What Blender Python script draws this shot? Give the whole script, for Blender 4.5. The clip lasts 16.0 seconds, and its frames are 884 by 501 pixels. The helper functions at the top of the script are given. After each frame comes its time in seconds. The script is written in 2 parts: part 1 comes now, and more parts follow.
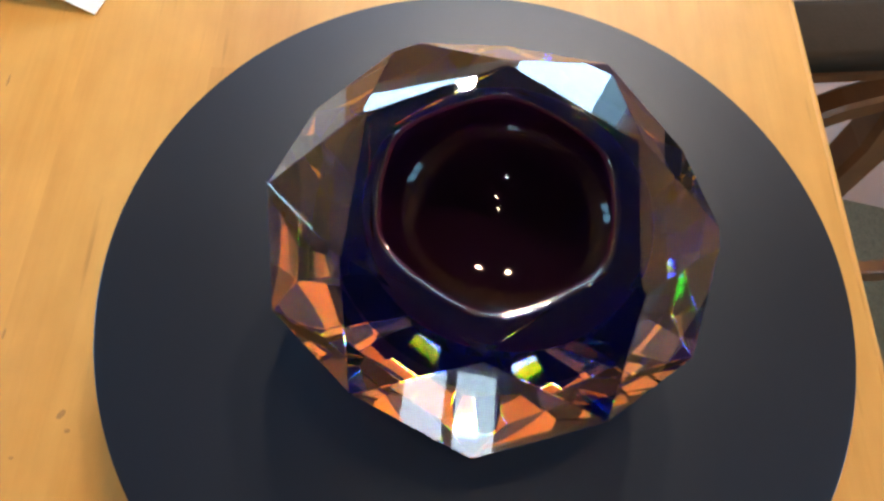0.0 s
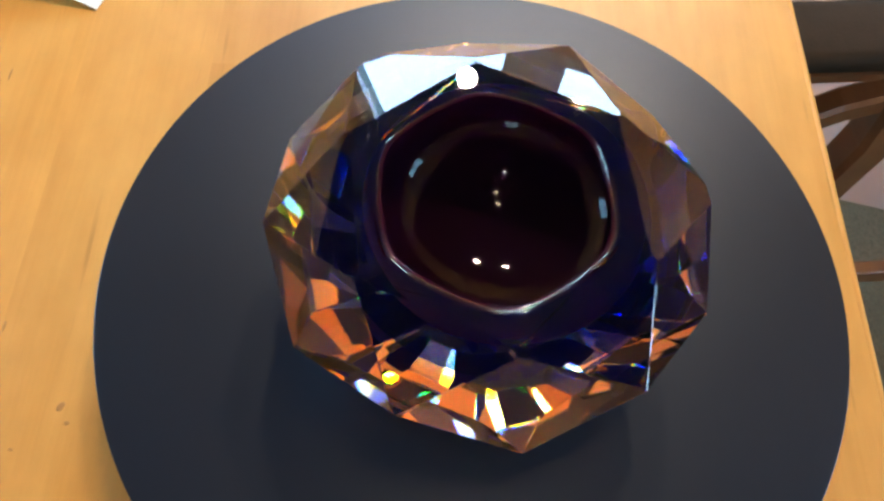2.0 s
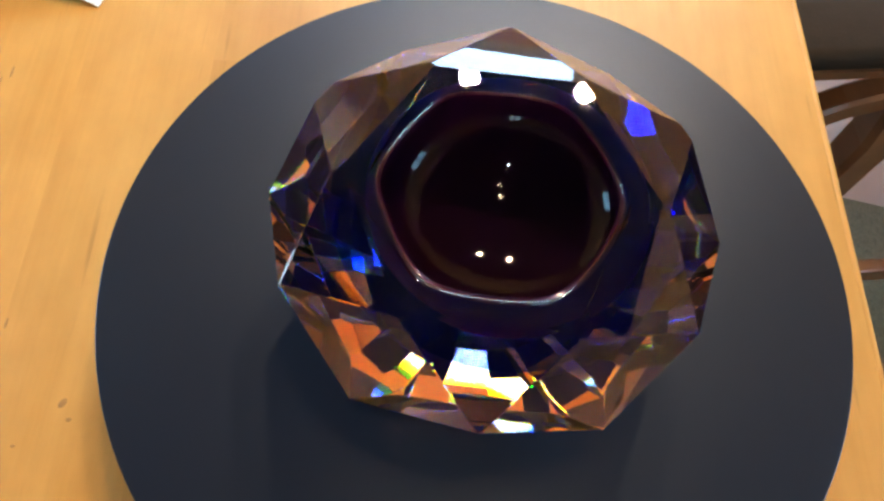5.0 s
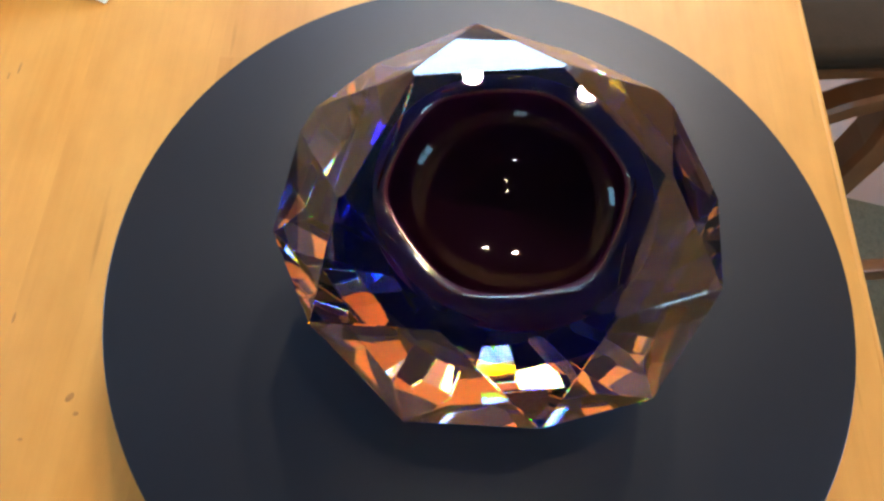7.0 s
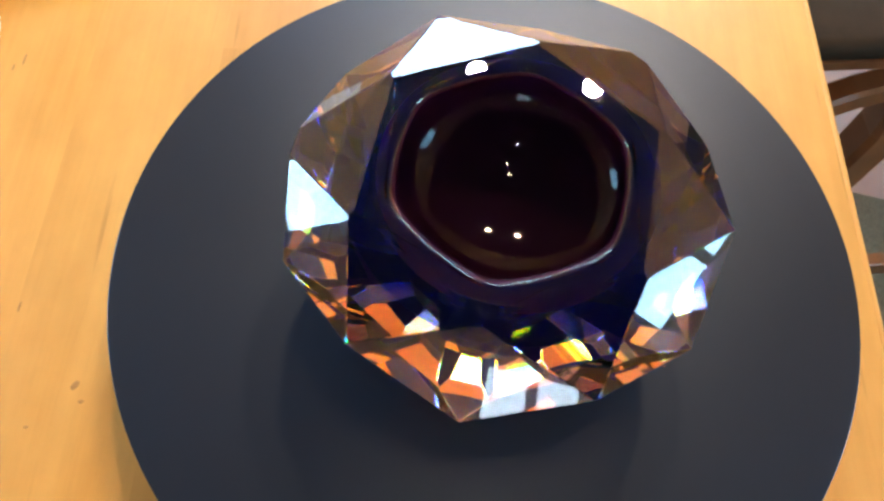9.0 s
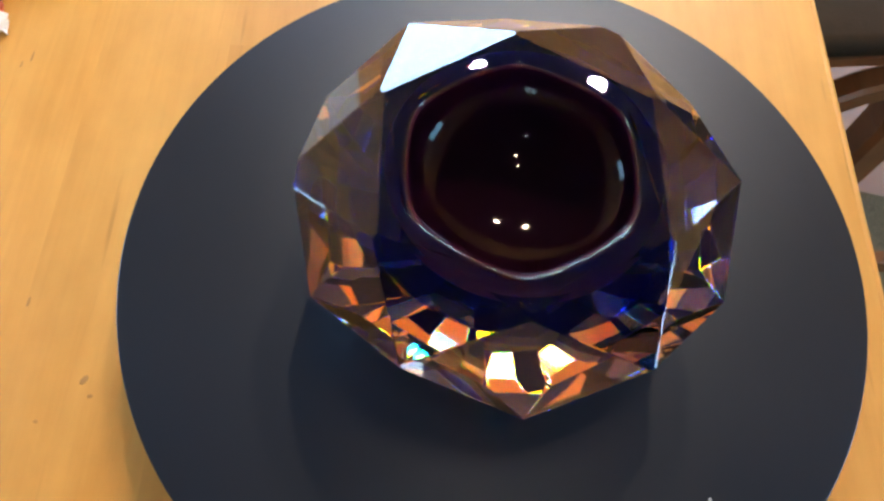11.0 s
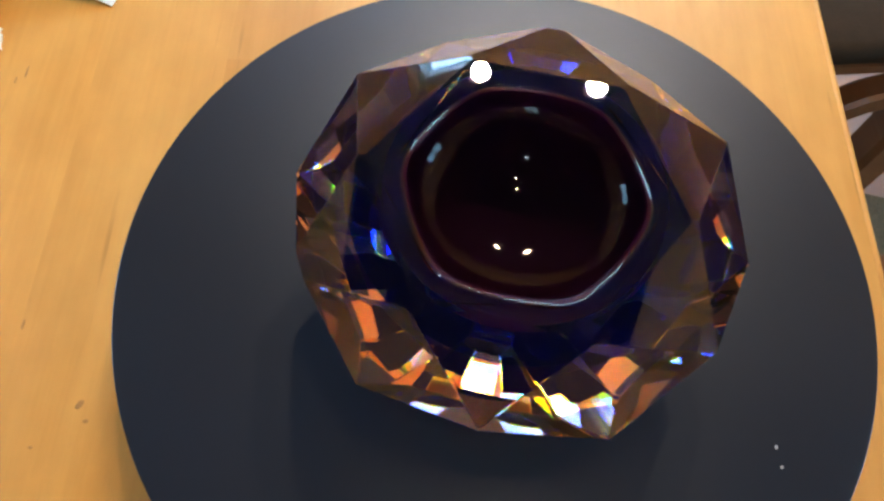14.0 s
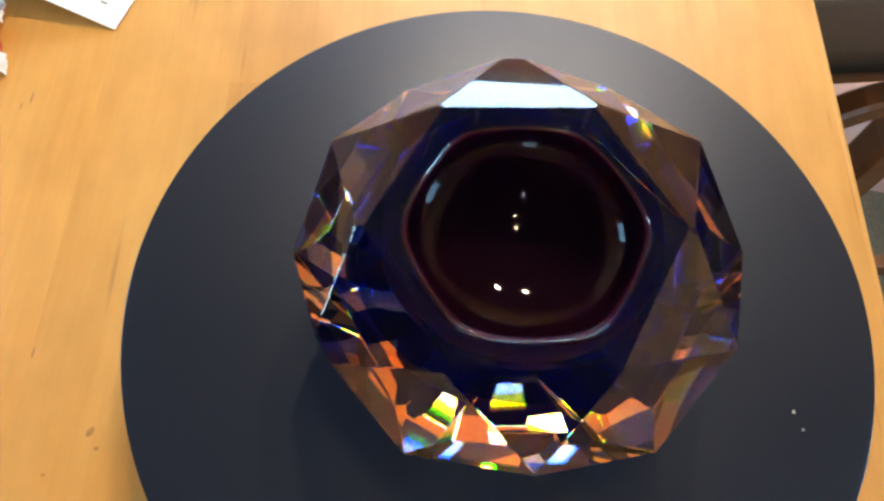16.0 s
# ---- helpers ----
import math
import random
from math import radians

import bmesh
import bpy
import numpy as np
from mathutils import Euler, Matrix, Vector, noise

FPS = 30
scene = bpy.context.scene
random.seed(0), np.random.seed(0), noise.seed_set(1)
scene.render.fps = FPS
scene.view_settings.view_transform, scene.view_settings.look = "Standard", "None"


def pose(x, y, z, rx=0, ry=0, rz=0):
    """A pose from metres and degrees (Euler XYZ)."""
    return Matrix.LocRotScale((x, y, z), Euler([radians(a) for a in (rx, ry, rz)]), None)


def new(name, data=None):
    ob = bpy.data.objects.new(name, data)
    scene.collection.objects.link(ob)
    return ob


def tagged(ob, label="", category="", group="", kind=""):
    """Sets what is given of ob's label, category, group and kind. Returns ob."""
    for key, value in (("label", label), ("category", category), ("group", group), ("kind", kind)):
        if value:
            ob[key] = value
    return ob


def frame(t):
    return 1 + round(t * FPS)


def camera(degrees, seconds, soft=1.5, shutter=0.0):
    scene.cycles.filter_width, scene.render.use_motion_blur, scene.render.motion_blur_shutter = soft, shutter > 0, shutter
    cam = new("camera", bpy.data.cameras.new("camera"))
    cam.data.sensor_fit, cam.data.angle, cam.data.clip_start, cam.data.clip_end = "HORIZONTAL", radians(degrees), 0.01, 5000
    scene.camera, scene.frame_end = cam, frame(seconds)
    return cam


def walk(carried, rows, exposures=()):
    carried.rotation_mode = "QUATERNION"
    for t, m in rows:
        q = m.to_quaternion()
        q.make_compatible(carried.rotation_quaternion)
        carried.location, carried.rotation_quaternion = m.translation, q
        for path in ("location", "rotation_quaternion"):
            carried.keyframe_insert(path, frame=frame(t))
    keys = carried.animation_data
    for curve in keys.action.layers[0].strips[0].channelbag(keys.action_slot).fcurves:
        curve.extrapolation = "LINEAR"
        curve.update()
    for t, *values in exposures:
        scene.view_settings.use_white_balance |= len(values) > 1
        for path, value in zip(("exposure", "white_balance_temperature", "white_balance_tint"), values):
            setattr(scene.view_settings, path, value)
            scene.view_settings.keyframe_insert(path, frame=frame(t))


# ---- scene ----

# ---------------------------------------------------------------- camera
cam = camera(65.0, 16.0, soft=2.6)
PATH = [
    (0, pose(-0.0000, -0.1269, 0.3003, 24.63, -2.20, 13.42)),
    (0.5, pose(-0.0006, -0.1282, 0.3013, 24.50, -2.16, 13.68)),
    (1, pose(0.0001, -0.1285, 0.3014, 24.53, -2.32, 13.74)),
    (1.5, pose(0.0005, -0.1288, 0.3018, 24.53, -2.29, 13.87)),
    (2, pose(0.0013, -0.1285, 0.3021, 24.47, -2.38, 13.79)),
    (2.5, pose(0.0015, -0.1291, 0.3021, 24.33, -2.37, 13.97)),
    (3, pose(0.0012, -0.1297, 0.3023, 24.45, -2.53, 13.96)),
    (3.5, pose(0.0013, -0.1291, 0.3017, 24.43, -2.34, 13.89)),
    (4, pose(0.0019, -0.1290, 0.3010, 24.41, -2.23, 13.81)),
    (6.5, pose(0.0012, -0.1305, 0.3016, 24.36, -2.21, 14.04)),
    (7, pose(0.0008, -0.1311, 0.3022, 24.27, -2.14, 14.15)),
    (7.5, pose(0.0008, -0.1319, 0.3022, 24.21, -1.91, 14.31)),
    (8, pose(0.0013, -0.1328, 0.3019, 24.04, -1.84, 14.22)),
    (8.5, pose(0.0025, -0.1341, 0.3008, 24.09, -1.80, 14.22)),
    (11, pose(0.0009, -0.1383, 0.3004, 24.09, -1.56, 14.26)),
    (11.5, pose(-0.0001, -0.1391, 0.3012, 24.33, -1.50, 14.74)),
    (12, pose(0.0002, -0.1382, 0.3023, 24.54, -1.83, 14.64)),
    (12.5, pose(-0.0002, -0.1369, 0.3037, 24.67, -1.67, 14.51)),
    (13, pose(-0.0009, -0.1338, 0.3020, 24.39, -1.46, 14.55)),
    (13.5, pose(-0.0014, -0.1299, 0.3003, 24.23, -1.43, 14.23)),
    (14, pose(-0.0020, -0.1262, 0.2993, 23.94, -1.37, 14.08)),
    (14.5, pose(-0.0022, -0.1236, 0.3005, 23.69, -1.49, 14.12)),
    (15, pose(-0.0017, -0.1214, 0.3020, 23.47, -1.68, 14.19)),
    (15.5, pose(-0.0030, -0.1166, 0.3034, 23.12, -1.35, 14.24)),
    (16, pose(-0.0051, -0.1115, 0.3107, 23.09, -0.89, 13.72)),
]
EXPOSURES = [(0, 0.06), (0.5, 0.10), (2.5, 0.10), (4.0, 0.12), (6.5, 0.15), (7.5, 0.17), (8.0, 0.42), (8.5, 0.42), (9.6, 0.30), (11, 0.15),
             (13, 0.18), (14, 0.0), (14.5, 0.0), (15.5, 0.14), (16, 0.18)]
walk(cam, PATH, EXPOSURES)

# ---------------------------------------------------------------- measures (metres; z = 0 is the turntable's top)
TABLE_Z = -0.040
FLOOR_Z = -0.790
CEIL_Z = 2.15
SPIN = 6.036            # degrees a second, counter-clockwise from above
EDGE_TURN = 12.1        # the table stands turned by this against the camera's line

# ---------------------------------------------------------------- light
world = bpy.data.worlds.new("world")
scene.world = world
world.use_nodes = True
wn = world.node_tree
sky = wn.nodes.new("ShaderNodeTexSky")
sky.sky_type, sky.sun_disc = "NISHITA", False
sky.sun_elevation, sky.sun_rotation = radians(20), radians(160)
wn.links.new(sky.outputs[0], wn.nodes["Background"].inputs[0])
wn.nodes["Background"].inputs[1].default_value = 0.10


def point_lamp(name, place, watts, colour, radius):
    data = bpy.data.lights.new(name, "POINT")
    data.energy, data.color, data.shadow_soft_size = watts, colour, radius
    ob = new(name, data)
    ob.location = place
    return ob


WARM = (1.0, 0.79, 0.55)
COOL = (0.85, 0.93, 1.0)
# place, watts, colour, radius of the bulb
LAMPS = [
    ((-0.17, 1.165, 1.50), 57, WARM, 0.029),
    ((0.168, 1.200, 1.50), 57, WARM, 0.029),
    ((0.129, 0.090, 1.50), 2.6, WARM, 0.020),
    ((0.080, 0.240, 1.50), 2.6, WARM, 0.020),
    ((0.088, -0.266, 1.50), 2.6, COOL, 0.020),
]
for place, watts, colour, radius in LAMPS:
    point_lamp("bulb_light", place, watts, colour, radius)

# daylight in the window's opening
win = bpy.data.lights.new("window_daylight", "AREA")
win.shape, win.size, win.size_y, win.energy, win.color = "RECTANGLE", 2.36, 0.70, 115, (0.38, 0.62, 1.0)
wob = new("window_daylight", win)
wob.matrix_world = pose(-0.50, 2.70, 1.02, -90, 0, 0)


# ---------------------------------------------------------------- materials
def material(name):
    m = bpy.data.materials.new(name)
    m.use_nodes = True
    t = m.node_tree
    return m, t, t.nodes["Principled BSDF"]


def node(t, kind, **values):
    n = t.nodes.new(kind)
    for k, v in values.items():
        n.inputs[k.replace("_", " ")].default_value = v
    return n


def mix_colour(t, fac, a, b, mode="MIX"):
    n = t.nodes.new("ShaderNodeMix")
    n.data_type, n.blend_type = "RGBA", mode
    for socket, v in ((n.inputs[0], fac), (n.inputs[6], a), (n.inputs[7], b)):
        if hasattr(v, "is_output"):
            t.links.new(v, socket)
        else:
            socket.default_value = v
    return n.outputs[2]


def ramp(t, fac, stops):
    n = t.nodes.new("ShaderNodeValToRGB")
    while len(n.color_ramp.elements) < len(stops):
        n.color_ramp.elements.new(0.5)
    for e, (at, v) in zip(n.color_ramp.elements, stops):
        e.position, e.color = at, (v, v, v, 1) if isinstance(v, (int, float)) else v
    t.links.new(fac, n.inputs[0])
    return n.outputs[0]


def noise_of(t, scale, detail=4.0, stretch=None, rough=0.55, space="Object"):
    co = t.nodes.new("ShaderNodeTexCoord")
    n = node(t, "ShaderNodeTexNoise", Scale=scale, Detail=detail, Roughness=rough)
    if stretch:
        mp = t.nodes.new("ShaderNodeMapping")
        mp.inputs["Scale"].default_value = stretch
        t.links.new(co.outputs[space], mp.inputs[0])
        t.links.new(mp.outputs[0], n.inputs[0])
    else:
        t.links.new(co.outputs[space], n.inputs[0])
    return n.outputs[0]


def bump(t, bsdf, height, strength, distance):
    b = node(t, "ShaderNodeBump", Strength=strength, Distance=distance)
    t.links.new(height, b.inputs["Height"])
    t.links.new(b.outputs[0], bsdf.inputs["Normal"])


def plain(name, colour, roughness=0.5, metallic=0.0, scale=30.0, vary=0.25, bump_by=0.0, coat=0.0):
    m, t, b = material(name)
    n = noise_of(t, scale)
    dark = tuple(c * (1 - vary) for c in colour) + (1,)
    light = tuple(min(1, c * (1 + vary)) for c in colour) + (1,)
    t.links.new(mix_colour(t, n, dark, light), b.inputs["Base Color"])
    b.inputs["Roughness"].default_value = roughness
    b.inputs["Metallic"].default_value = metallic
    b.inputs["Coat Weight"].default_value = coat
    if bump_by:
        bump(t, b, noise_of(t, scale * 6), bump_by, 0.001)
    return m


def wood(name, pale, deep, roughness, coat=0.0, per_piece=0.5):
    """Grain along the piece's own y, tinted piece by piece."""
    m, t, b = material(name)
    info = t.nodes.new("ShaderNodeObjectInfo")
    co = t.nodes.new("ShaderNodeTexCoord")
    shift = t.nodes.new("ShaderNodeVectorMath")
    shift.operation = "MULTIPLY_ADD"
    comb = t.nodes.new("ShaderNodeCombineXYZ")
    for i in range(3):
        t.links.new(info.outputs["Random"], comb.inputs[i])
    t.links.new(comb.outputs[0], shift.inputs[0])
    shift.inputs[1].default_value = (7.3, 11.9, 3.1)
    t.links.new(co.outputs["Object"], shift.inputs[2])

    def stretched(scale, stretch, detail):
        mp = t.nodes.new("ShaderNodeMapping")
        mp.inputs["Scale"].default_value = stretch
        t.links.new(shift.outputs[0], mp.inputs[0])
        n = node(t, "ShaderNodeTexNoise", Scale=scale, Detail=detail, Roughness=0.6)
        t.links.new(mp.outputs[0], n.inputs[0])
        return n.outputs[0]
    broad = ramp(t, stretched(9.0, (2.0, 0.35, 2.0), 3), ((0.3, 0.0), (0.7, 1.0)))
    fine = ramp(t, stretched(60.0, (5.0, 0.16, 5.0), 5), ((0.35, 0.0), (0.75, 1.0)))
    flecks = ramp(t, stretched(26.0, (4.0, 0.30, 4.0), 2), ((0.66, 0.0), (0.74, 1.0)))
    c = mix_colour(t, broad, pale + (1,), deep + (1,))
    c = mix_colour(t, 0.13, c, mix_colour(t, fine, pale + (1,), tuple(v * 0.72 for v in deep) + (1,)))
    half = t.nodes.new("ShaderNodeMath")
    half.operation = "MULTIPLY"
    half.inputs[1].default_value = 0.45
    t.links.new(flecks, half.inputs[0])
    c = mix_colour(t, half.outputs[0], c, tuple(v * 0.55 for v in deep) + (1,))
    blotch = ramp(t, stretched(30.0, (1.0, 0.6, 1.0), 4), ((0.3, (0.88, 0.86, 0.82, 1)), (0.7, (1, 1, 1, 1))))
    c = mix_colour(t, 1.0, c, blotch, "MULTIPLY")
    tint = ramp(t, info.outputs["Random"], ((0.0, (1 - 0.22 * per_piece, 1 - 0.28 * per_piece, 1 - 0.34 * per_piece, 1)), (1.0, (1, 1, 1, 1))))
    c = mix_colour(t, 1.0, c, tint, "MULTIPLY")
    t.links.new(c, b.inputs["Base Color"])
    b.inputs["Roughness"].default_value = roughness
    b.inputs["Coat Weight"].default_value = coat
    b.inputs["Coat Roughness"].default_value = 0.25
    bump(t, b, fine, 0.10, 0.0006)
    return m


TABLE_WOOD = wood("oiled_beech", (0.78, 0.425, 0.112), (0.64, 0.305, 0.060), 0.42, per_piece=0.65)
CHAIR_WOOD = wood("dark_stained_wood", (0.27, 0.115, 0.045), (0.16, 0.062, 0.025), 0.35)
ADDED_BAND_WOOD = wood("added_dark_band", (0.13, 0.060, 0.028), (0.075, 0.032, 0.016), 0.45)
LEATHER = plain("dark_leather", (0.034, 0.022, 0.013), 0.9, scale=60, bump_by=0.3)
LEATHER.node_tree.nodes["Principled BSDF"].inputs["Specular IOR Level"].default_value = 0.15
WALL_PAINT = plain("wall_paint", (0.82, 0.52, 0.22), 0.85, scale=3, vary=0.06, bump_by=0.1)
CEILING_PAINT = plain("ceiling_paint", (0.022, 0.021, 0.024), 0.9, scale=3, vary=0.04)
FLOOR_TILE = plain("floor_stone", (0.46, 0.30, 0.235), 0.5, scale=6, vary=0.12)
RUG_FIBRE = plain("rug_fibre", (0.16, 0.125, 0.07), 0.95, scale=220, vary=0.5, bump_by=0.8)
FRAME_PAINT = plain("window_paint", (0.75, 0.74, 0.72), 0.5, scale=8, vary=0.05)
LAMP_METAL = plain("brushed_nickel", (0.55, 0.54, 0.52), 0.3, metallic=1.0, scale=80, vary=0.1)
PAPER = plain("white_card", (0.80, 0.79, 0.76), 0.7, scale=40, vary=0.04)
WRAP_WHITE = plain("wrapper_white", (0.78, 0.74, 0.70), 0.4, scale=50, vary=0.06)
WRAP_RED = plain("wrapper_red", (0.55, 0.10, 0.03), 0.4, scale=50, vary=0.15)
INK = plain("grey_ink", (0.20, 0.20, 0.19), 0.7, scale=80, vary=0.2)
KNOT = plain("wood_knot", (0.40, 0.19, 0.05), 0.5, scale=200, vary=0.3)
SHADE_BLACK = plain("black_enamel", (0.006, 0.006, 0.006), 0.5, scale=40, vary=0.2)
DUST = plain("pale_crumb", (0.38, 0.38, 0.37), 0.8, scale=300, vary=0.1)


def slate():
    m, t, b = material("dark_satin_laminate")
    c = mix_colour(t, noise_of(t, 5, 5), (0.0034, 0.0044, 0.0090, 1), (0.0055, 0.0066, 0.0120, 1))
    t.links.new(c, b.inputs["Base Color"])
    r = ramp(t, noise_of(t, 7, 6), ((0.3, 0.37), (0.7, 0.43)))
    t.links.new(r, b.inputs["Roughness"])
    b.inputs["Specular IOR Level"].default_value = 0.55
    b.inputs["Specular Tint"].default_value = (0.74, 0.83, 1.0, 1)
    bump(t, b, noise_of(t, 900, 2), 0.06, 0.0003)
    return m


def glow(name, colour, strength):
    m = bpy.data.materials.new(name)
    m.use_nodes = True
    t = m.node_tree
    t.nodes.clear()
    out, e = t.nodes.new("ShaderNodeOutputMaterial"), t.nodes.new("ShaderNodeEmission")
    e.inputs[0].default_value, e.inputs[1].default_value = colour + (1,), strength
    t.links.new(e.outputs[0], out.inputs[0])
    return m


def crystal():
    """Crystal with an amber cast; it bends blue light a little more than red."""
    m = bpy.data.materials.new("amber_tinged_crystal")
    m.use_nodes = True
    t = m.node_tree
    t.nodes.clear()
    out = t.nodes.new("ShaderNodeOutputMaterial")
    refr = t.nodes.new("ShaderNodeAddShader")
    for i, (colour, ior) in enumerate((((0.99, 0.40, 0.0, 1), 1.545), ((0.0, 0.22, 0.50, 1), 1.567))):
        r = t.nodes.new("ShaderNodeBsdfRefraction")
        r.inputs["Color"].default_value, r.inputs["Roughness"].default_value, r.inputs["IOR"].default_value = colour, 0.0, ior
        t.links.new(r.outputs[0], refr.inputs[i])
    gloss = t.nodes.new("ShaderNodeBsdfGlossy")
    gloss.inputs["Color"].default_value, gloss.inputs["Roughness"].default_value = (1, 1, 1, 1), 0.0
    fres = t.nodes.new("ShaderNodeFresnel")
    fres.inputs["IOR"].default_value = 1.553
    last = t.nodes.new("ShaderNodeMixShader")
    t.links.new(fres.outputs[0], last.inputs[0])
    t.links.new(refr.outputs[0], last.inputs[1])
    t.links.new(gloss.outputs[0], last.inputs[2])
    t.links.new(last.outputs[0], out.inputs[0])
    return m


def tint_layer(name, colour, clear):
    """A coloured layer inside the glass: it tints and does not bend the light."""
    m = bpy.data.materials.new(name)
    m.use_nodes = True
    t = m.node_tree
    t.nodes.clear()
    out, tr = t.nodes.new("ShaderNodeOutputMaterial"), t.nodes.new("ShaderNodeBsdfTransparent")
    c = mix_colour(t, ramp(t, noise_of(t, 18, 3), ((0.35, 0.0), (0.65, 1.0))), colour + (1,), clear + (1,))
    t.links.new(c, tr.inputs[0])
    t.links.new(tr.outputs[0], out.inputs[0])
    return m


def amethyst(name, through_colour, share, low=(0.007, 0.0015, 0.0035), high=(0.012, 0.0024, 0.0060)):
    """Very dark amethyst glass that lets a little purple light through."""
    m, t, b = material(name)
    c = mix_colour(t, noise_of(t, 20, 3), low + (1,), high + (1,))
    t.links.new(c, b.inputs["Base Color"])
    b.inputs["Roughness"].default_value = 0.03
    b.inputs["IOR"].default_value = 1.27
    tr = t.nodes.new("ShaderNodeBsdfTranslucent")
    tr.inputs[0].default_value = through_colour
    mix = t.nodes.new("ShaderNodeMixShader")
    mix.inputs[0].default_value = share
    t.links.new(b.outputs[0], mix.inputs[1])
    t.links.new(tr.outputs[0], mix.inputs[2])
    t.links.new(mix.outputs[0], t.nodes["Material Output"].inputs[0])
    return m


SLATE = slate()
CRYSTAL = crystal()
AMETHYST = amethyst("dark_amethyst_glass", (0.60, 0.16, 0.30, 1), 0.36)
LINING = amethyst("blue_violet_outer_glass", (0.45, 0.16, 0.42, 1), 0.20, (0.002, 0.003, 0.030), (0.014, 0.040, 0.340))
LINING.node_tree.nodes["Principled BSDF"].inputs["Specular IOR Level"].default_value = 0.1
BLUE_LAYER = tint_layer("blue_layer", (0.16, 0.30, 1.0), (0.50, 0.62, 1.0))


# ---------------------------------------------------------------- mesh helpers
def link(name, bm, mat, parent=None, label="", smooth=False):
    me = bpy.data.meshes.new(name)
    bm.to_mesh(me)
    bm.free()
    if smooth:
        for f in me.polygons:
            f.use_smooth = True
    me.materials.append(mat)
    ob = new(name, me)
    if parent:
        ob.parent = parent
    if label:
        tagged(ob, label)
    return ob


def part(name, bm, mat, parent, label="", smooth=False):
    return link(name, bm, mat, parent, label, smooth)


def box(lo, hi, bevel=0.0, segments=2):
    bm = bmesh.new()
    bmesh.ops.create_cube(bm, size=1)
    for v in bm.verts:
        v.co = [lo[i] + (v.co[i] + 0.5) * (hi[i] - lo[i]) for i in range(3)]
    if bevel:
        bmesh.ops.bevel(bm, geom=bm.edges[:], offset=bevel, segments=segments, profile=0.5, affect="EDGES")
    return bm


def lathe(profile, n=96, close_bottom=True, close_top=True):
    """A turned body from (radius, z) pairs, bottom to top."""
    bm = bmesh.new()
    rings = [[bm.verts.new((r * math.cos(2 * math.pi * i / n), r * math.sin(2 * math.pi * i / n), z)) for i in range(n)] for r, z in profile]
    for a, b in zip(rings, rings[1:]):
        for i in range(n):
            bm.faces.new((a[i], a[(i + 1) % n], b[(i + 1) % n], b[i]))
    if close_bottom:
        bm.faces.new(rings[0][::-1])
    if close_top:
        bm.faces.new(rings[-1])
    return bm


def sweep(points, half_w, half_t, side):
    """A bar of oblong section along points; side is its flat axis."""
    bm = bmesh.new()
    rings = []
    for i, p in enumerate(points):
        a, b = Vector(points[max(i - 1, 0)]), Vector(points[min(i + 1, len(points) - 1)])
        along = (b - a).normalized()
        s = Vector(side).normalized()
        up = along.cross(s).normalized()
        ring = []
        for u, w in ((-1, -0.7), (-0.7, -1), (0.7, -1), (1, -0.7), (1, 0.7), (0.7, 1), (-0.7, 1), (-1, 0.7)):
            ring.append(bm.verts.new(Vector(p) + s * half_w * u + up * half_t * w))
        rings.append(ring)
    for a, b in zip(rings, rings[1:]):
        for i in range(8):
            bm.faces.new((a[i], a[(i + 1) % 8], b[(i + 1) % 8], b[i]))
    bm.faces.new(rings[0][::-1])
    bm.faces.new(rings[-1])
    bmesh.ops.recalc_face_normals(bm, faces=bm.faces[:])
    return bm


# ---------------------------------------------------------------- the room
X0, X1, Y0, Y1 = -2.3, 2.1, -2.4, 2.6
WALL = 0.12
ADDED_BAND_Z = 0.12
tagged(link("floor", box((X0 - WALL, Y0 - WALL, FLOOR_Z - 0.1), (X1 + WALL, Y1 + WALL, FLOOR_Z)), FLOOR_TILE), "pale grey-pink stone floor, smooth", "floor", kind="structure")
tagged(link("ceiling", box((X0 - WALL, Y0 - WALL, CEIL_Z), (X1 + WALL, Y1 + WALL, CEIL_Z + 0.1)), CEILING_PAINT), "plain dark grey painted ceiling", "ceiling", kind="structure")


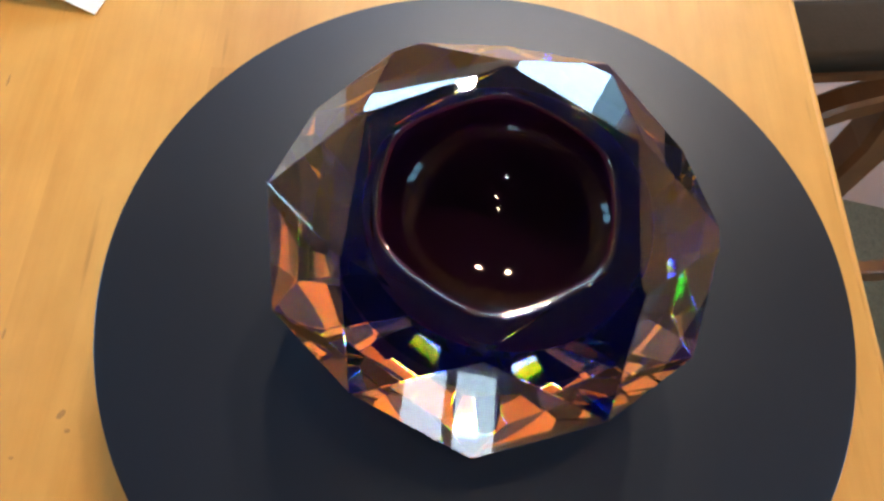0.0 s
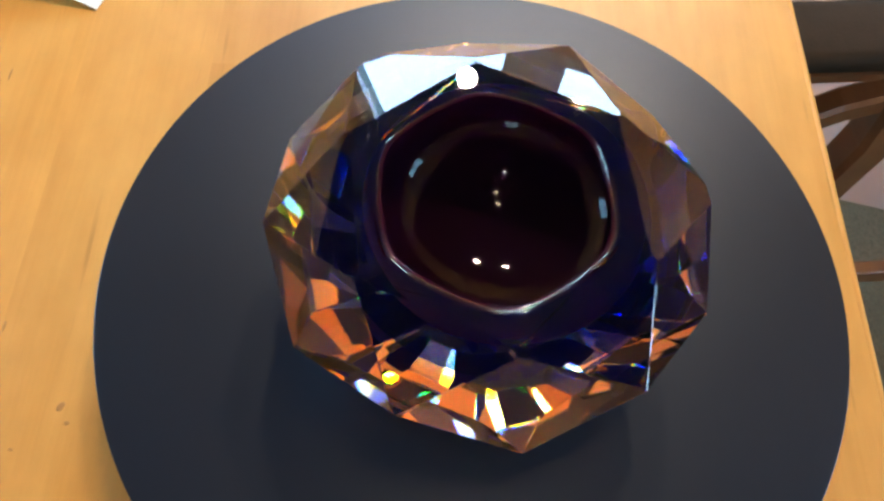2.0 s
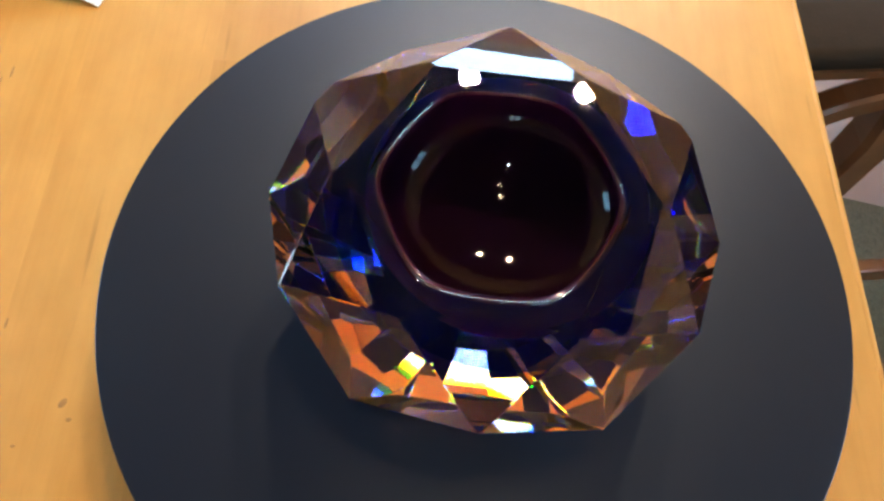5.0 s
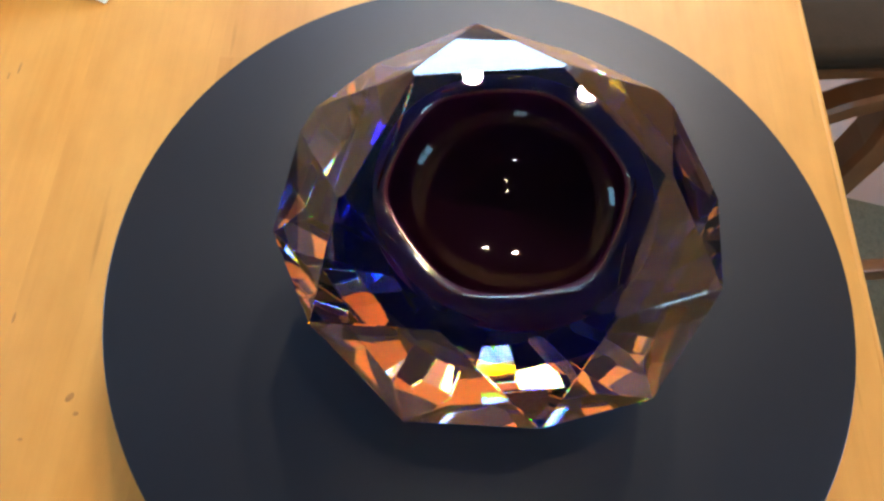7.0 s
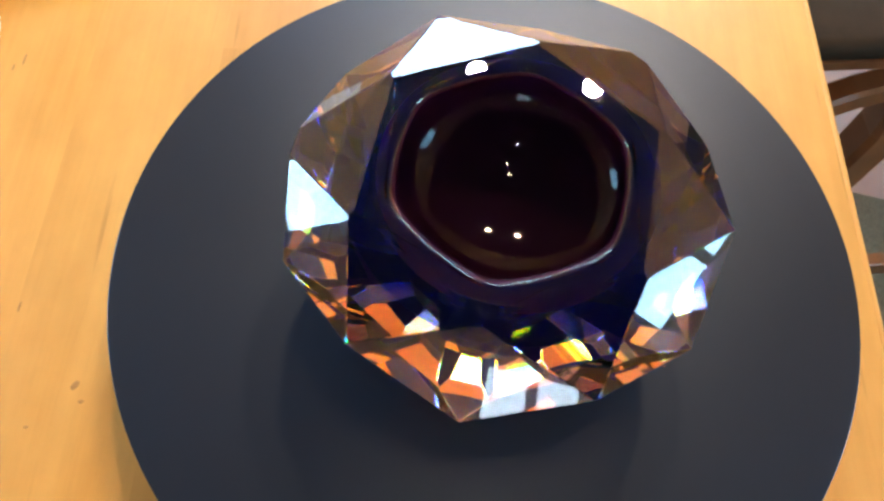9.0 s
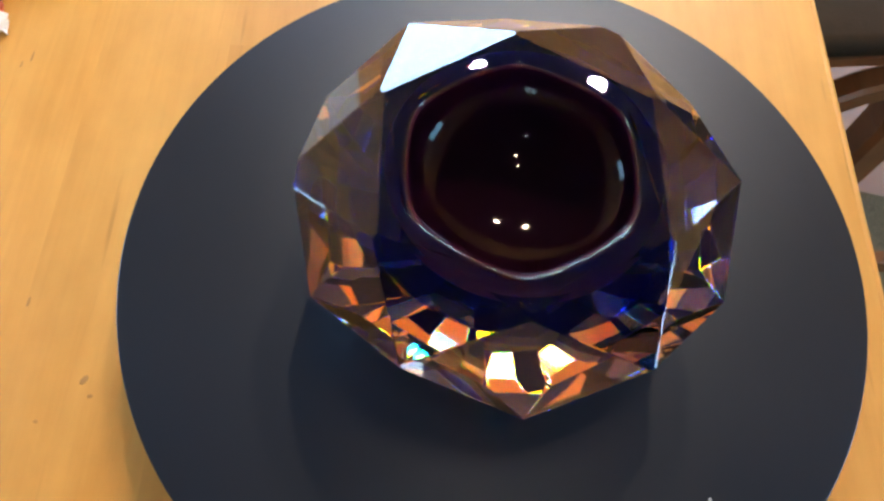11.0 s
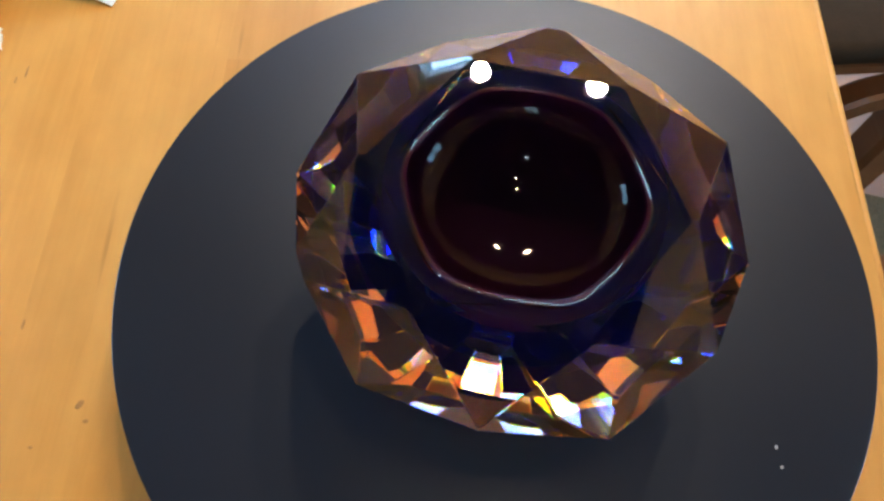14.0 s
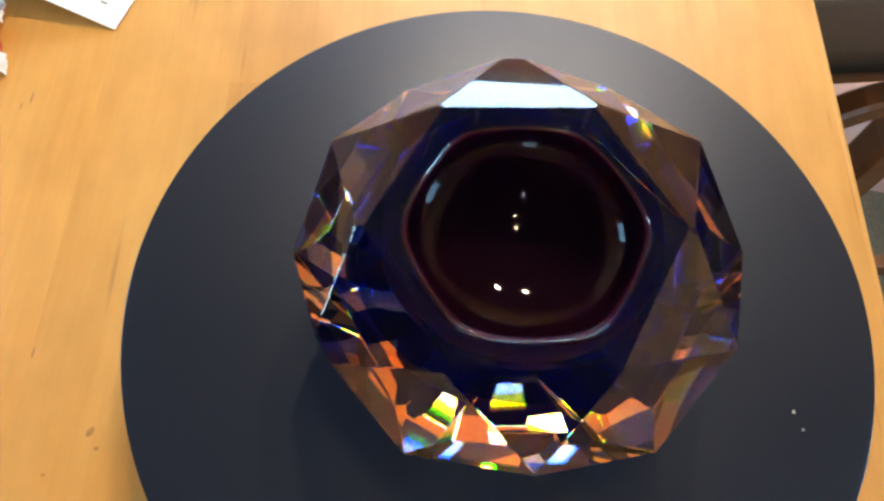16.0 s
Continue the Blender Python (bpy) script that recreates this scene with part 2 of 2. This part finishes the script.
def window_wall(name, number, turn, half, distance, w0, w1, z0, z1, daylight, posts):
    """A wall with one window; built facing -y at that distance and turned about the room's middle line."""
    m = pose(0, 0, 0, 0, 0, turn)
    bm = bmesh.new()
    for lo, hi in (((-half[0], distance, FLOOR_Z), (w0, distance + WALL, CEIL_Z)), ((w1, distance, FLOOR_Z), (half[1], distance + WALL, CEIL_Z)),
                   ((w0, distance, FLOOR_Z), (w1, distance + WALL, z0)), ((w0, distance, z1), (w1, distance + WALL, CEIL_Z))):
        piece = box(lo, hi)
        me = bpy.data.meshes.new("piece")
        piece.to_mesh(me)
        bm.from_mesh(me)
        piece.free()
        bpy.data.meshes.remove(me)
    tagged(link(name, bm, WALL_PAINT), "plain painted room wall with a window", "wall", kind="structure").matrix_world = m
    # unseen dark panelling, added so the crystal refracts a darker low wall
    dark_band = box((-half[0] + WALL, distance - 0.02, FLOOR_Z), (half[1] - WALL, distance - 0.002, ADDED_BAND_Z), 0.004)
    tagged(link("trim_%d" % number, dark_band, ADDED_BAND_WOOD), "added unseen dark panelling that darkens the low wall seen through the crystal", "trim", kind="structure").matrix_world = m
    window = tagged(new("window_%d" % number), "white painted window with bright blue daylight", "window", kind="structure")
    window.matrix_world = m
    y0, y1 = distance + 0.03, distance + 0.08
    for lo, hi in (((w0, y0, z0), (w0 + 0.05, y1, z1)), ((w1 - 0.05, y0, z0), (w1, y1, z1)), ((w0 + 0.05, y0, z0), (w1 - 0.05, y1, z0 + 0.05)),
                   ((w0 + 0.05, y0, z1 - 0.05), (w1 - 0.05, y1, z1)),
                   *(((mid - post, y0 + 0.002, z0 + 0.05), (mid + post, y1 - 0.002, z1 - 0.05)) for mid, post in posts)):
        part("window_frame", box(lo, hi, 0.004), FRAME_PAINT, window)
    sheet = bmesh.new()
    sheet.faces.new([sheet.verts.new(c) for c in ((w0 - 1, distance + 1.2, z0 - 1), (w1 + 1, distance + 1.2, z0 - 1), (w1 + 1, distance + 1.2, z1 + 1), (w0 - 1, distance + 1.2, z1 + 1))])
    tagged(link("backdrop_%d" % number, sheet, daylight), "plain pale blue daylight sky", "sky", kind="structure").matrix_world = m


DAYLIGHT = glow("daylight_sky", (0.42, 0.76, 1.0), 3.5)
SIDE_DAYLIGHT = glow("side_daylight_sky", (0.36, 0.68, 1.0), 26.0)
SOUTH_DAYLIGHT = glow("south_daylight_sky", (0.62, 0.84, 1.0), 14.0)
EAST_DAYLIGHT = glow("east_daylight_sky", (0.36, 0.68, 1.0), 22.0)
window_wall("wall_north", 1, 0, (-X0 + WALL, X1 + WALL), Y1, -1.75, 0.85, 0.61, 1.42, DAYLIGHT, ((0.175, 0.125),))
# side and rear windows: sized up from small reflected spots to add crystal glints
window_wall("wall_west", 2, 90, (-Y0, Y1), -X0, -0.26, 0.38, 0.24, 1.30, SIDE_DAYLIGHT, ((0.06, 0.02),))
window_wall("wall_east", 3, -90, (Y1, -Y0), X1, -0.46, 0.18, 0.24, 1.30, EAST_DAYLIGHT, ((-0.14, 0.02),))
window_wall("wall_south", 4, 180, (X1 + WALL, -X0 + WALL), -Y0, -0.62, -0.14, 0.44, 1.25, SOUTH_DAYLIGHT, ((-0.38, 0.02),))


def ceiling_lamp(place, colour, watts, radius):
    """A small ceiling lamp: rose, stem and a shallow cap over the bulb."""
    x, y, z = place
    lamp = tagged(new("ceiling_lamp"), "small ceiling lamp, round bulb alight under a black cap", "lamp", "ceiling lamps")
    lamp.location = (x, y, z)
    up = CEIL_Z - z
    part("ceiling_rose", lathe(((0.045, up - 0.012), (0.05, up - 0.008), (0.05, up - 0.001)), 32), LAMP_METAL, lamp)
    part("stem", lathe(((0.008, 0.055), (0.008, up - 0.012)), 16), LAMP_METAL, lamp)
    part("shade", lathe(((0.036, 0.031), (0.031, 0.045), (0.019, 0.055), (0.008, 0.058)), 32, False, True), SHADE_BLACK, lamp, "black enamel shade", smooth=True)


for place, watts, colour, radius in LAMPS:
    ceiling_lamp(place, colour, watts, radius)

# rug under the table
rug = box((-1.6, -1.5, FLOOR_Z + 0.001), (1.6, 0.648, FLOOR_Z + 0.010), 0.003)
tagged(link("rug", rug, RUG_FIBRE), "grey-green woven rug under the table", "rug")


# ---------------------------------------------------------------- the table
def table():
    t = tagged(new("dining_table"), "honey-coloured wooden table of glued staves, lightly oiled", "table")
    t.matrix_world = pose(0.2173, 0.0, TABLE_Z, 0, 0, EDGE_TURN)      # local x = 0 is the edge beside the chair
    top = part("tabletop", box((-0.92, -0.90, -0.032), (-0.004, 0.95, -0.0055), 0.002), TABLE_WOOD, t)
    width, gap, first = 0.0765, 0.0, 0.0105
    cols = 12
    rnd = random.Random(4)
    for c in range(cols):
        x1 = -max(0.0, c * width - first) - (0.004 if c == 0 else 0.0)
        x0 = -(c + 1) * width + first
        y = -0.90 - rnd.uniform(0.0, 0.5)
        while y < 0.95:
            length = rnd.uniform(0.55, 0.95)
            a, b = max(y, -0.90), min(y + length - gap, 0.95)
            y += length
            if b - a < 0.03:
                continue
            s = part("stave", box((-(x1 - x0) / 2, -(b - a) / 2, -0.0055), ((x1 - x0) / 2, (b - a) / 2, 0)), TABLE_WOOD, t)
            s.location = ((x0 + x1) / 2, (a + b) / 2, 0)
    inverse = t.matrix_world.inverted()
    for kx, ky, long, wide, turn in ((-0.1798, -0.1010, 0.0026, 0.0016, 70), (-0.1735, -0.1075, 0.0014, 0.0010, 20), (-0.2250, -0.0710, 0.0030, 0.0007, 100),
                                     (-0.2975, 0.0720, 0.0044, 0.0007, 101), (-0.3010, 0.0650, 0.0026, 0.0006, 101), (-0.1930, -0.1250, 0.0012, 0.0008, 10)):
        bm = lathe(((1.0, 0.0), (0.8, 0.00012)), 14)
        m = inverse @ pose(kx, ky, TABLE_Z, 0, 0, turn) @ Matrix.Diagonal((long, wide, 1, 1))
        bmesh.ops.transform(bm, matrix=m, verts=bm.verts[:])
        part("knot", bm, KNOT, t, "small dark knot in the wood")
    part("edge_lipping", box((-0.0038, -0.90, -0.032), (0.0, 0.95, -0.0002), 0.0015), TABLE_WOOD, t)
    for x in (-0.85, -0.11):
        for yy in (-0.82, 0.86):
            part("leg", box((x - 0.03, yy - 0.03, FLOOR_Z - TABLE_Z + 0.010), (x + 0.03, yy + 0.03, -0.0322), 0.003), TABLE_WOOD, t)


table()


# ---------------------------------------------------------------- the armchair beside the table
def armchair():
    ch = tagged(new("armchair"), "dark-stained wooden armchair with padded dark leather armrests", "chair")
    ch.matrix_world = pose(0.285, 0.318, FLOOR_Z, 0, 0, 17.7)   # at the near front post
    H = -0.118 - FLOOR_Z
    W = 0.52
    for y, inner in ((0.0, 1), (W, -1)):
        # arm: padded rail, a curved bracket below it, a post down to the floor
        ya, yb = y + 0.032 * inner, y - 0.006 * inner
        part("arm_pad", sweep([(-0.130, ya, H - 0.013), (-0.120, ya, H - 0.011), (0.10, ya, H - 0.010), (0.50, ya, H - 0.006)], 0.0315, 0.010, (0, 1, 0)), LEATHER, ch, "dark leather arm pad", smooth=True)
        part("arm_rail", sweep([(-0.115, ya, H - 0.0275), (0.02, ya, H - 0.0265), (0.50, ya, H - 0.0225)], 0.031, 0.0065, (0, 1, 0)), CHAIR_WOOD, ch)
        part("arm_bracket", sweep([(0.034, yb, H - 0.034), (0.006, yb, H - 0.040), (-0.022, yb, H - 0.052), (-0.050, yb, H - 0.072), (-0.078, yb, H - 0.100), (-0.098, yb, H - 0.140)], 0.012, 0.012, (0, 1, 0)), CHAIR_WOOD, ch)
        part("front_leg", sweep([(0.046, yb, 0.001), (0.044, yb, 0.30), (0.036, yb, H - 0.10), (0.022, yb, H - 0.034)], 0.019, 0.018, (0, 1, 0)), CHAIR_WOOD, ch)
        part("rear_leg", sweep([(0.68, ya, 0.001), (0.62, ya, 0.42), (0.54, ya, H - 0.016), (0.60, ya, 0.95)], 0.018, 0.020, (0, 1, 0)), CHAIR_WOOD, ch)
        part("side_rail", box((0.046, yb - 0.010, 0.20), (0.62, yb + 0.010, 0.235), 0.003), CHAIR_WOOD, ch)
    part("seat", box((0.24, 0.056, 0.40), (0.63, W - 0.056, 0.465), 0.02, 3), LEATHER, ch, "dark leather seat", smooth=True)
    part("backrest", box((0.56, 0.056, 0.60), (0.60, W - 0.056, 0.93), 0.012, 3), LEATHER, ch, "dark leather backrest", smooth=True)
    part("seat_rail", box((0.25, 0.030, 0.36), (0.62, W - 0.030, 0.398), 0.003), CHAIR_WOOD, ch)


armchair()


# ---------------------------------------------------------------- small things on the table
def white_card():
    card = tagged(new("folded_card"), "white printed card, folded like a tent on the table", "card")
    card.matrix_world = pose(-0.2706, 0.1311, TABLE_Z, 0, 0, 85)
    for name, y0, y1, z0, z1 in (("front_leaf", 0.0, 0.105, 0.0005, 0.026), ("rear_leaf", 0.1055, 0.190, 0.026, 0.0005)):
        bm = box((0.0, y0, 0.0), (0.15, y1, 0.0005))
        for v in bm.verts:
            v.co.z += z0 + (z1 - z0) * (v.co.y - y0) / (y1 - y0)
        part(name, bm, PAPER, card)
    for i in range(3):
        x, y0 = 0.014 + i * 0.009, 0.012 + i * 0.004
        bmk = box((x, y0, 0.0), (x + 0.0014, y0 + (0.004 if i == 0 else 0.024), 0.0001))
        for v in bmk.verts:
            v.co.z += 0.00105 + 0.0255 * v.co.y / 0.105
        part("text_line", bmk, INK, card)


white_card()


def sweet_wrapper():
    w = tagged(new("sweet_wrapper"), "crumpled red and white sweet wrapper on the table", "wrapper")
    w.matrix_world = pose(-0.3447, 0.1035, TABLE_Z, 0, 0, 28)
    rnd = random.Random(9)

    def crumple(lo, hi, nx, ny, lift):
        bm = bmesh.new()
        g = [[bm.verts.new((lo[0] + (hi[0] - lo[0]) * i / nx, lo[1] + (hi[1] - lo[1]) * j / ny,
                            0.0010 + rnd.random() * lift)) for j in range(ny + 1)] for i in range(nx + 1)]
        for i in range(nx):
            for j in range(ny):
                bm.faces.new((g[i][j], g[i + 1][j], g[i + 1][j + 1], g[i][j + 1]))
        for v in g[0] + g[-1]:
            v.co.x += rnd.uniform(-0.0012, 0.0012)
        for row in g:
            row[0].co.y += rnd.uniform(-0.002, 0.002)
        ext = bmesh.ops.extrude_face_region(bm, geom=bm.faces[:])
        for v in [e for e in ext["geom"] if isinstance(e, bmesh.types.BMVert)]:
            v.co.z -= 0.0009
        bmesh.ops.recalc_face_normals(bm, faces=bm.faces[:])
        return bm
    part("crimped_end", crumple((-0.012, -0.030, 0), (0.013, -0.014, 0), 8, 5, 0.004), WRAP_WHITE, w)
    part("wrapper_body", crumple((-0.011, -0.0138, 0), (0.010, 0.010, 0), 7, 6, 0.006), WRAP_RED, w, "orange-red printed foil")
    part("wrapper_end", crumple((-0.012, 0.0102, 0), (0.012, 0.030, 0), 7, 5, 0.004), WRAP_WHITE, w)


sweet_wrapper()


# ---------------------------------------------------------------- turntable and bowl
def turntable():
    tt = tagged(new("turntable"), "round dark slate-grey turntable with a satin top", "turntable")
    R = 0.175
    part("turntable_plate", lathe(((R - 0.004, -0.014), (R - 0.001, -0.0135), (R, -0.012), (R, -0.0006), (R - 0.0002, -0.0002), (R - 0.0006, 0.0)), 180), SLATE, tt)
    part("turntable_foot", lathe(((0.128, -0.0398), (0.130, -0.038), (0.130, -0.0142)), 96), SLATE, tt)
    rnd = random.Random(2)
    for x, y, s in ((-0.0352, -0.1358, 0.0009), (-0.0428, -0.1394, 0.0007)):
        bm = bmesh.new()
        bmesh.ops.create_icosphere(bm, subdivisions=1, radius=s)
        for v in bm.verts:
            v.co = Vector((v.co.x * rnd.uniform(0.7, 1.5), v.co.y * rnd.uniform(0.6, 1.2), v.co.z * 0.4))
        zlow = min(v.co.z for v in bm.verts)
        bmesh.ops.translate(bm, verts=bm.verts[:], vec=(x, y, -zlow))
        part("crumb", bm, DUST, tt, "tiny pale crumb")
    return tt


BOWL_PHASE = 7.5        # degrees, first corner at the start
BOWL_X, BOWL_Y = -0.0008, -0.0028
TOP_Z = 0.0848
RIM = 0.0420


RIDGE = 0.0005          # width of the ground ridges


def cut_body():
    """A block cut by facet planes: (angle, inclination from level, distance by a point in profile)."""
    bm = bmesh.new()
    bmesh.ops.create_cube(bm, size=0.3)
    bmesh.ops.translate(bm, verts=bm.verts[:], vec=(0, 0, 0.15))
    planes = [((0, 0, TOP_Z), (0, 0, 1))]

    def ring(shift, a, b, jitter, lift=(0, 0, 0, 0, 0, 0)):
        for k in range(6):
            (r0, z0), (r1, z1) = a, (b[0], b[1] + lift[k])
            nr, nz = -(z1 - z0), (r1 - r0)
            ln = math.hypot(nr, nz)
            nr, nz = nr / ln, nz / ln
            if nr < 0:
                nr, nz = -nr, -nz
            th = radians(60 * k + shift)
            d = jitter[k]
            planes.append((((r0 + d) * math.cos(th), (r0 + d) * math.sin(th), z0), (nr * math.cos(th), nr * math.sin(th), nz)))
    ring(0, (0.0508, 0.0848), (0.0850, 0.0735), (0.0, 0.0, 0.0, 0.0, 0.0003, -0.0002), (-0.00135, 0.0, -0.0020, 0.0, -0.0005, 0.0003))       # upper triangles
    ring(30, (0.0602, 0.0848), (0.0886, 0.0608), (0.0, 0.0004, 0.0, -0.0004, 0.0, 0.0003))          # upper kites
    for k in range(6):                                                                              # facets under the corners, two to each
        for side in (-1, 1):
            p, q, r = [Vector((d * math.cos(radians(60 * k + side * w)), d * math.sin(radians(60 * k + side * w)), z))
                       for d, w, z in ((0.0851, 0, 0.0733), (0.0888, 30, 0.0606), (0.0700, 7, 0.0500))]
            no = (q - p).cross(r - p)
            planes.append((p, no if no.dot(p) > 0 else -no))
    ring(30, (0.0886, 0.0608), (0.0220, 0.0), (0.0, 0.0003, 0.0, 0.0, -0.0003, 0.0), (0.0012, -0.0010, 0.0004, 0.0016, -0.0014, 0.0))                 # lower kites
    ring(0, (0.0720, 0.0500), (0.0230, 0.0), (0.0, 0.0004, 0.0, -0.0004, 0.0, 0.0), (-0.0016, 0.0008, 0.0018, -0.0006, 0.0012, -0.0020))                  # foot facets
    ring(15, (0.0707, 0.0450), (0.0453, 0.0200), (0.0, 0.0004, -0.0003, 0.0002, 0.0, -0.0004), (0.0010, 0.0, -0.0008, 0.0004, 0.0, 0.0006))
    ring(45, (0.0706, 0.0450), (0.0454, 0.0200), (0.0003, -0.0003, 0.0, 0.0, 0.0004, 0.0), (0.0, -0.0008, 0.0008, 0.0, -0.0004, 0.0))                 # narrow facets between them
    ring(30, (0.0351, 0.0120), (0.0180, 0.0), (0.0, 0.0006, 0.0, -0.0004, 0.0, 0.0004))            # low facets round the foot
    ring(0, (0.0345, 0.0120), (0.0175, 0.0), (0.0004, 0.0, -0.0006, 0.0, 0.0003, 0.0))

    def cut(co, no):
        res = bmesh.ops.bisect_plane(bm, geom=bm.verts[:] + bm.edges[:] + bm.faces[:], dist=1e-7, plane_co=co, plane_no=no, clear_outer=True)
        edges = [e for e in res["geom_cut"] if isinstance(e, bmesh.types.BMEdge)]
        if len(edges) > 2:
            bmesh.ops.holes_fill(bm, edges=edges)
    for co, no in planes:
        cut(co, no)
    bmesh.ops.remove_doubles(bm, verts=bm.verts[:], dist=2e-5)
    bm.normal_update()
    # every ridge is ground off to a narrow flat
    ridges = []
    for e in bm.edges:
        if len(e.link_faces) == 2 and e.calc_length() > 0.004:
            n0, n1 = (f.normal for f in e.link_faces)
            bend = n0.angle(n1)
            mid = (e.verts[0].co + e.verts[1].co) / 2
            if bend > 0.12 and mid.z > 0.003:
                no = (n0 + n1).normalized()
                ridges.append((mid - no * RIDGE / 2 * math.tan(bend / 2), no))
    for co, no in ridges:
        cut(co, no)
    bmesh.ops.remove_doubles(bm, verts=bm.verts[:], dist=2e-5)
    return bm


N_RIM = 120


def rim_radius(i, softness=1.0):
    """Rounded six-sided opening, its flats turned to the corners of the body."""
    th = 2 * math.pi * i / N_RIM
    return 1.0 + softness * (-0.030 * math.cos(6 * th) + 0.005 * math.cos(12 * th))


HOLLOW_Z, HOLLOW_R, HOLLOW_C = TOP_Z - 0.0139, 0.0494, 0.0265      # the hollow: a flattened ball, wider inside than at its rim
HOLLOW_X, HOLLOW_Y = 0.0042, 0.0001                                # ground a little off the middle


def cavity(profile):
    """Loops of the hollow, from the rim down: six-sided at the rim, round below."""
    bm = bmesh.new()
    rings = []
    for r, z in profile:
        u = max(0.0, min(1.0, (z - HOLLOW_Z) / (TOP_Z - HOLLOW_Z)))
        lean = 1.0 - u * u * (3 - 2 * u)
        rings.append([bm.verts.new((r * rim_radius(i, u * u) * math.cos(2 * math.pi * i / N_RIM) + HOLLOW_X * lean,
                                    r * rim_radius(i, u * u) * math.sin(2 * math.pi * i / N_RIM) + HOLLOW_Y * lean, z)) for i in range(N_RIM)])
    for a, b in zip(rings, rings[1:]):
        for i in range(N_RIM):
            bm.faces.new((b[i], b[(i + 1) % N_RIM], a[(i + 1) % N_RIM], a[i]))
    tip = bm.verts.new((HOLLOW_X, HOLLOW_Y, profile[-1][1] - 0.00005))
    for i in range(N_RIM):
        bm.faces.new((tip, rings[-1][(i + 1) % N_RIM], rings[-1][i]))
    return bm


def ball(radius, depth, rim, top):
    """A flattened ball round the hollow's middle, cut off where it meets the rim."""
    start = math.acos(rim / radius)
    up = (top - HOLLOW_Z) / math.sin(start)
    pts = []
    for j in range(56):
        a = start - (start + math.pi / 2) * j / 56
        pts.append((radius * math.cos(a), HOLLOW_Z + (up if a > 0 else depth) * math.sin(a)))
    return pts


def bowl():
    b = tagged(new("faceted_glass_bowl"), "heavy faceted crystal bowl with a dark amethyst hollow", "bowl")
    # clear body: the top facet is opened along the rim, where the lining begins
    bm = cut_body()
    top = max(bm.faces, key=lambda f: f.calc_center_median().z)
    corners = [v for v in top.verts]
    bmesh.ops.delete(bm, geom=[top], context="FACES_ONLY")
    corners.sort(key=lambda v: math.atan2(v.co.y, v.co.x))
    # rounded lip, sloping in to the hollow
    lip = [[bm.verts.new(((RIM * rim_radius(i) + w) * math.cos(2 * math.pi * i / N_RIM), (RIM * rim_radius(i) + w) * math.sin(2 * math.pi * i / N_RIM), TOP_Z - d)) for i in range(N_RIM)]
           for w, d in ((0.0036, 0.0), (0.0027, 0.0001), (0.0020, 0.0003), (0.0015, 0.0006), (0.0012, 0.0010))]
    for outer, inner in zip(lip, lip[1:]):
        for i in range(N_RIM):
            bm.faces.new((inner[i], outer[i], outer[(i + 1) % N_RIM], inner[(i + 1) % N_RIM])).smooth = True
    rim = lip[0]
    # the ring between rim and corners, one triangle after the other round the bowl
    def turn_of(v):
        return math.atan2(v.co.y, v.co.x) % (2 * math.pi)
    corners.sort(key=turn_of)
    i = j = 0
    n = len(corners)
    while i < N_RIM or j < n:
        next_rim = 2 * math.pi * (i + 1) / N_RIM
        next_corner = turn_of(corners[(j + 1) % n]) + (2 * math.pi if j + 1 >= n else 0)
        a, c = rim[i % N_RIM], corners[j % n]
        if j >= n or (i < N_RIM and next_rim <= next_corner):
            bm.faces.new((a, c, rim[(i + 1) % N_RIM]))
            i += 1
        else:
            bm.faces.new((a, c, corners[(j + 1) % n]))
            j += 1
    bmesh.ops.recalc_face_normals(bm, faces=bm.faces[:])
    part("crystal_body", bm, CRYSTAL, b, "clear faceted crystal")
    # lining: rolled lip, inner face and outer face
    bm = cavity([(RIM + 0.0012, TOP_Z - 0.0010), (RIM + 0.0006, TOP_Z - 0.0011), (RIM + 0.0002, TOP_Z - 0.0013)] + ball(HOLLOW_R, HOLLOW_C, RIM, TOP_Z - 0.0017))
    part("hollow", bm, AMETHYST, b, "glossy dark amethyst inside", smooth=True)
    part("lining", cavity(ball(0.0525, 0.0310, RIM + 0.0018, TOP_Z - 0.0021)), LINING, b, smooth=True)
    part("blue_layer", cavity(ball(0.0640, 0.0440, RIM + 0.0028, TOP_Z - 0.0026)), BLUE_LAYER, b, "deep blue glass layer", smooth=True)
    return b


TURNTABLE = turntable()
BOWL = bowl()


# ---------------------------------------------------------------- what moves
def motions():
    times = [i * 0.5 for i in range(33)]
    walk(TURNTABLE, [(t, pose(0, 0, 0, 0, 0, SPIN * t)) for t in times])
    rows = []
    for t in times:
        a = radians(SPIN * t)
        x = BOWL_X * math.cos(a) - BOWL_Y * math.sin(a)
        y = BOWL_X * math.sin(a) + BOWL_Y * math.cos(a)
        rows.append((t, pose(x, y, 0.0003, 0, 0, SPIN * t + BOWL_PHASE)))
    walk(BOWL, rows)


motions()
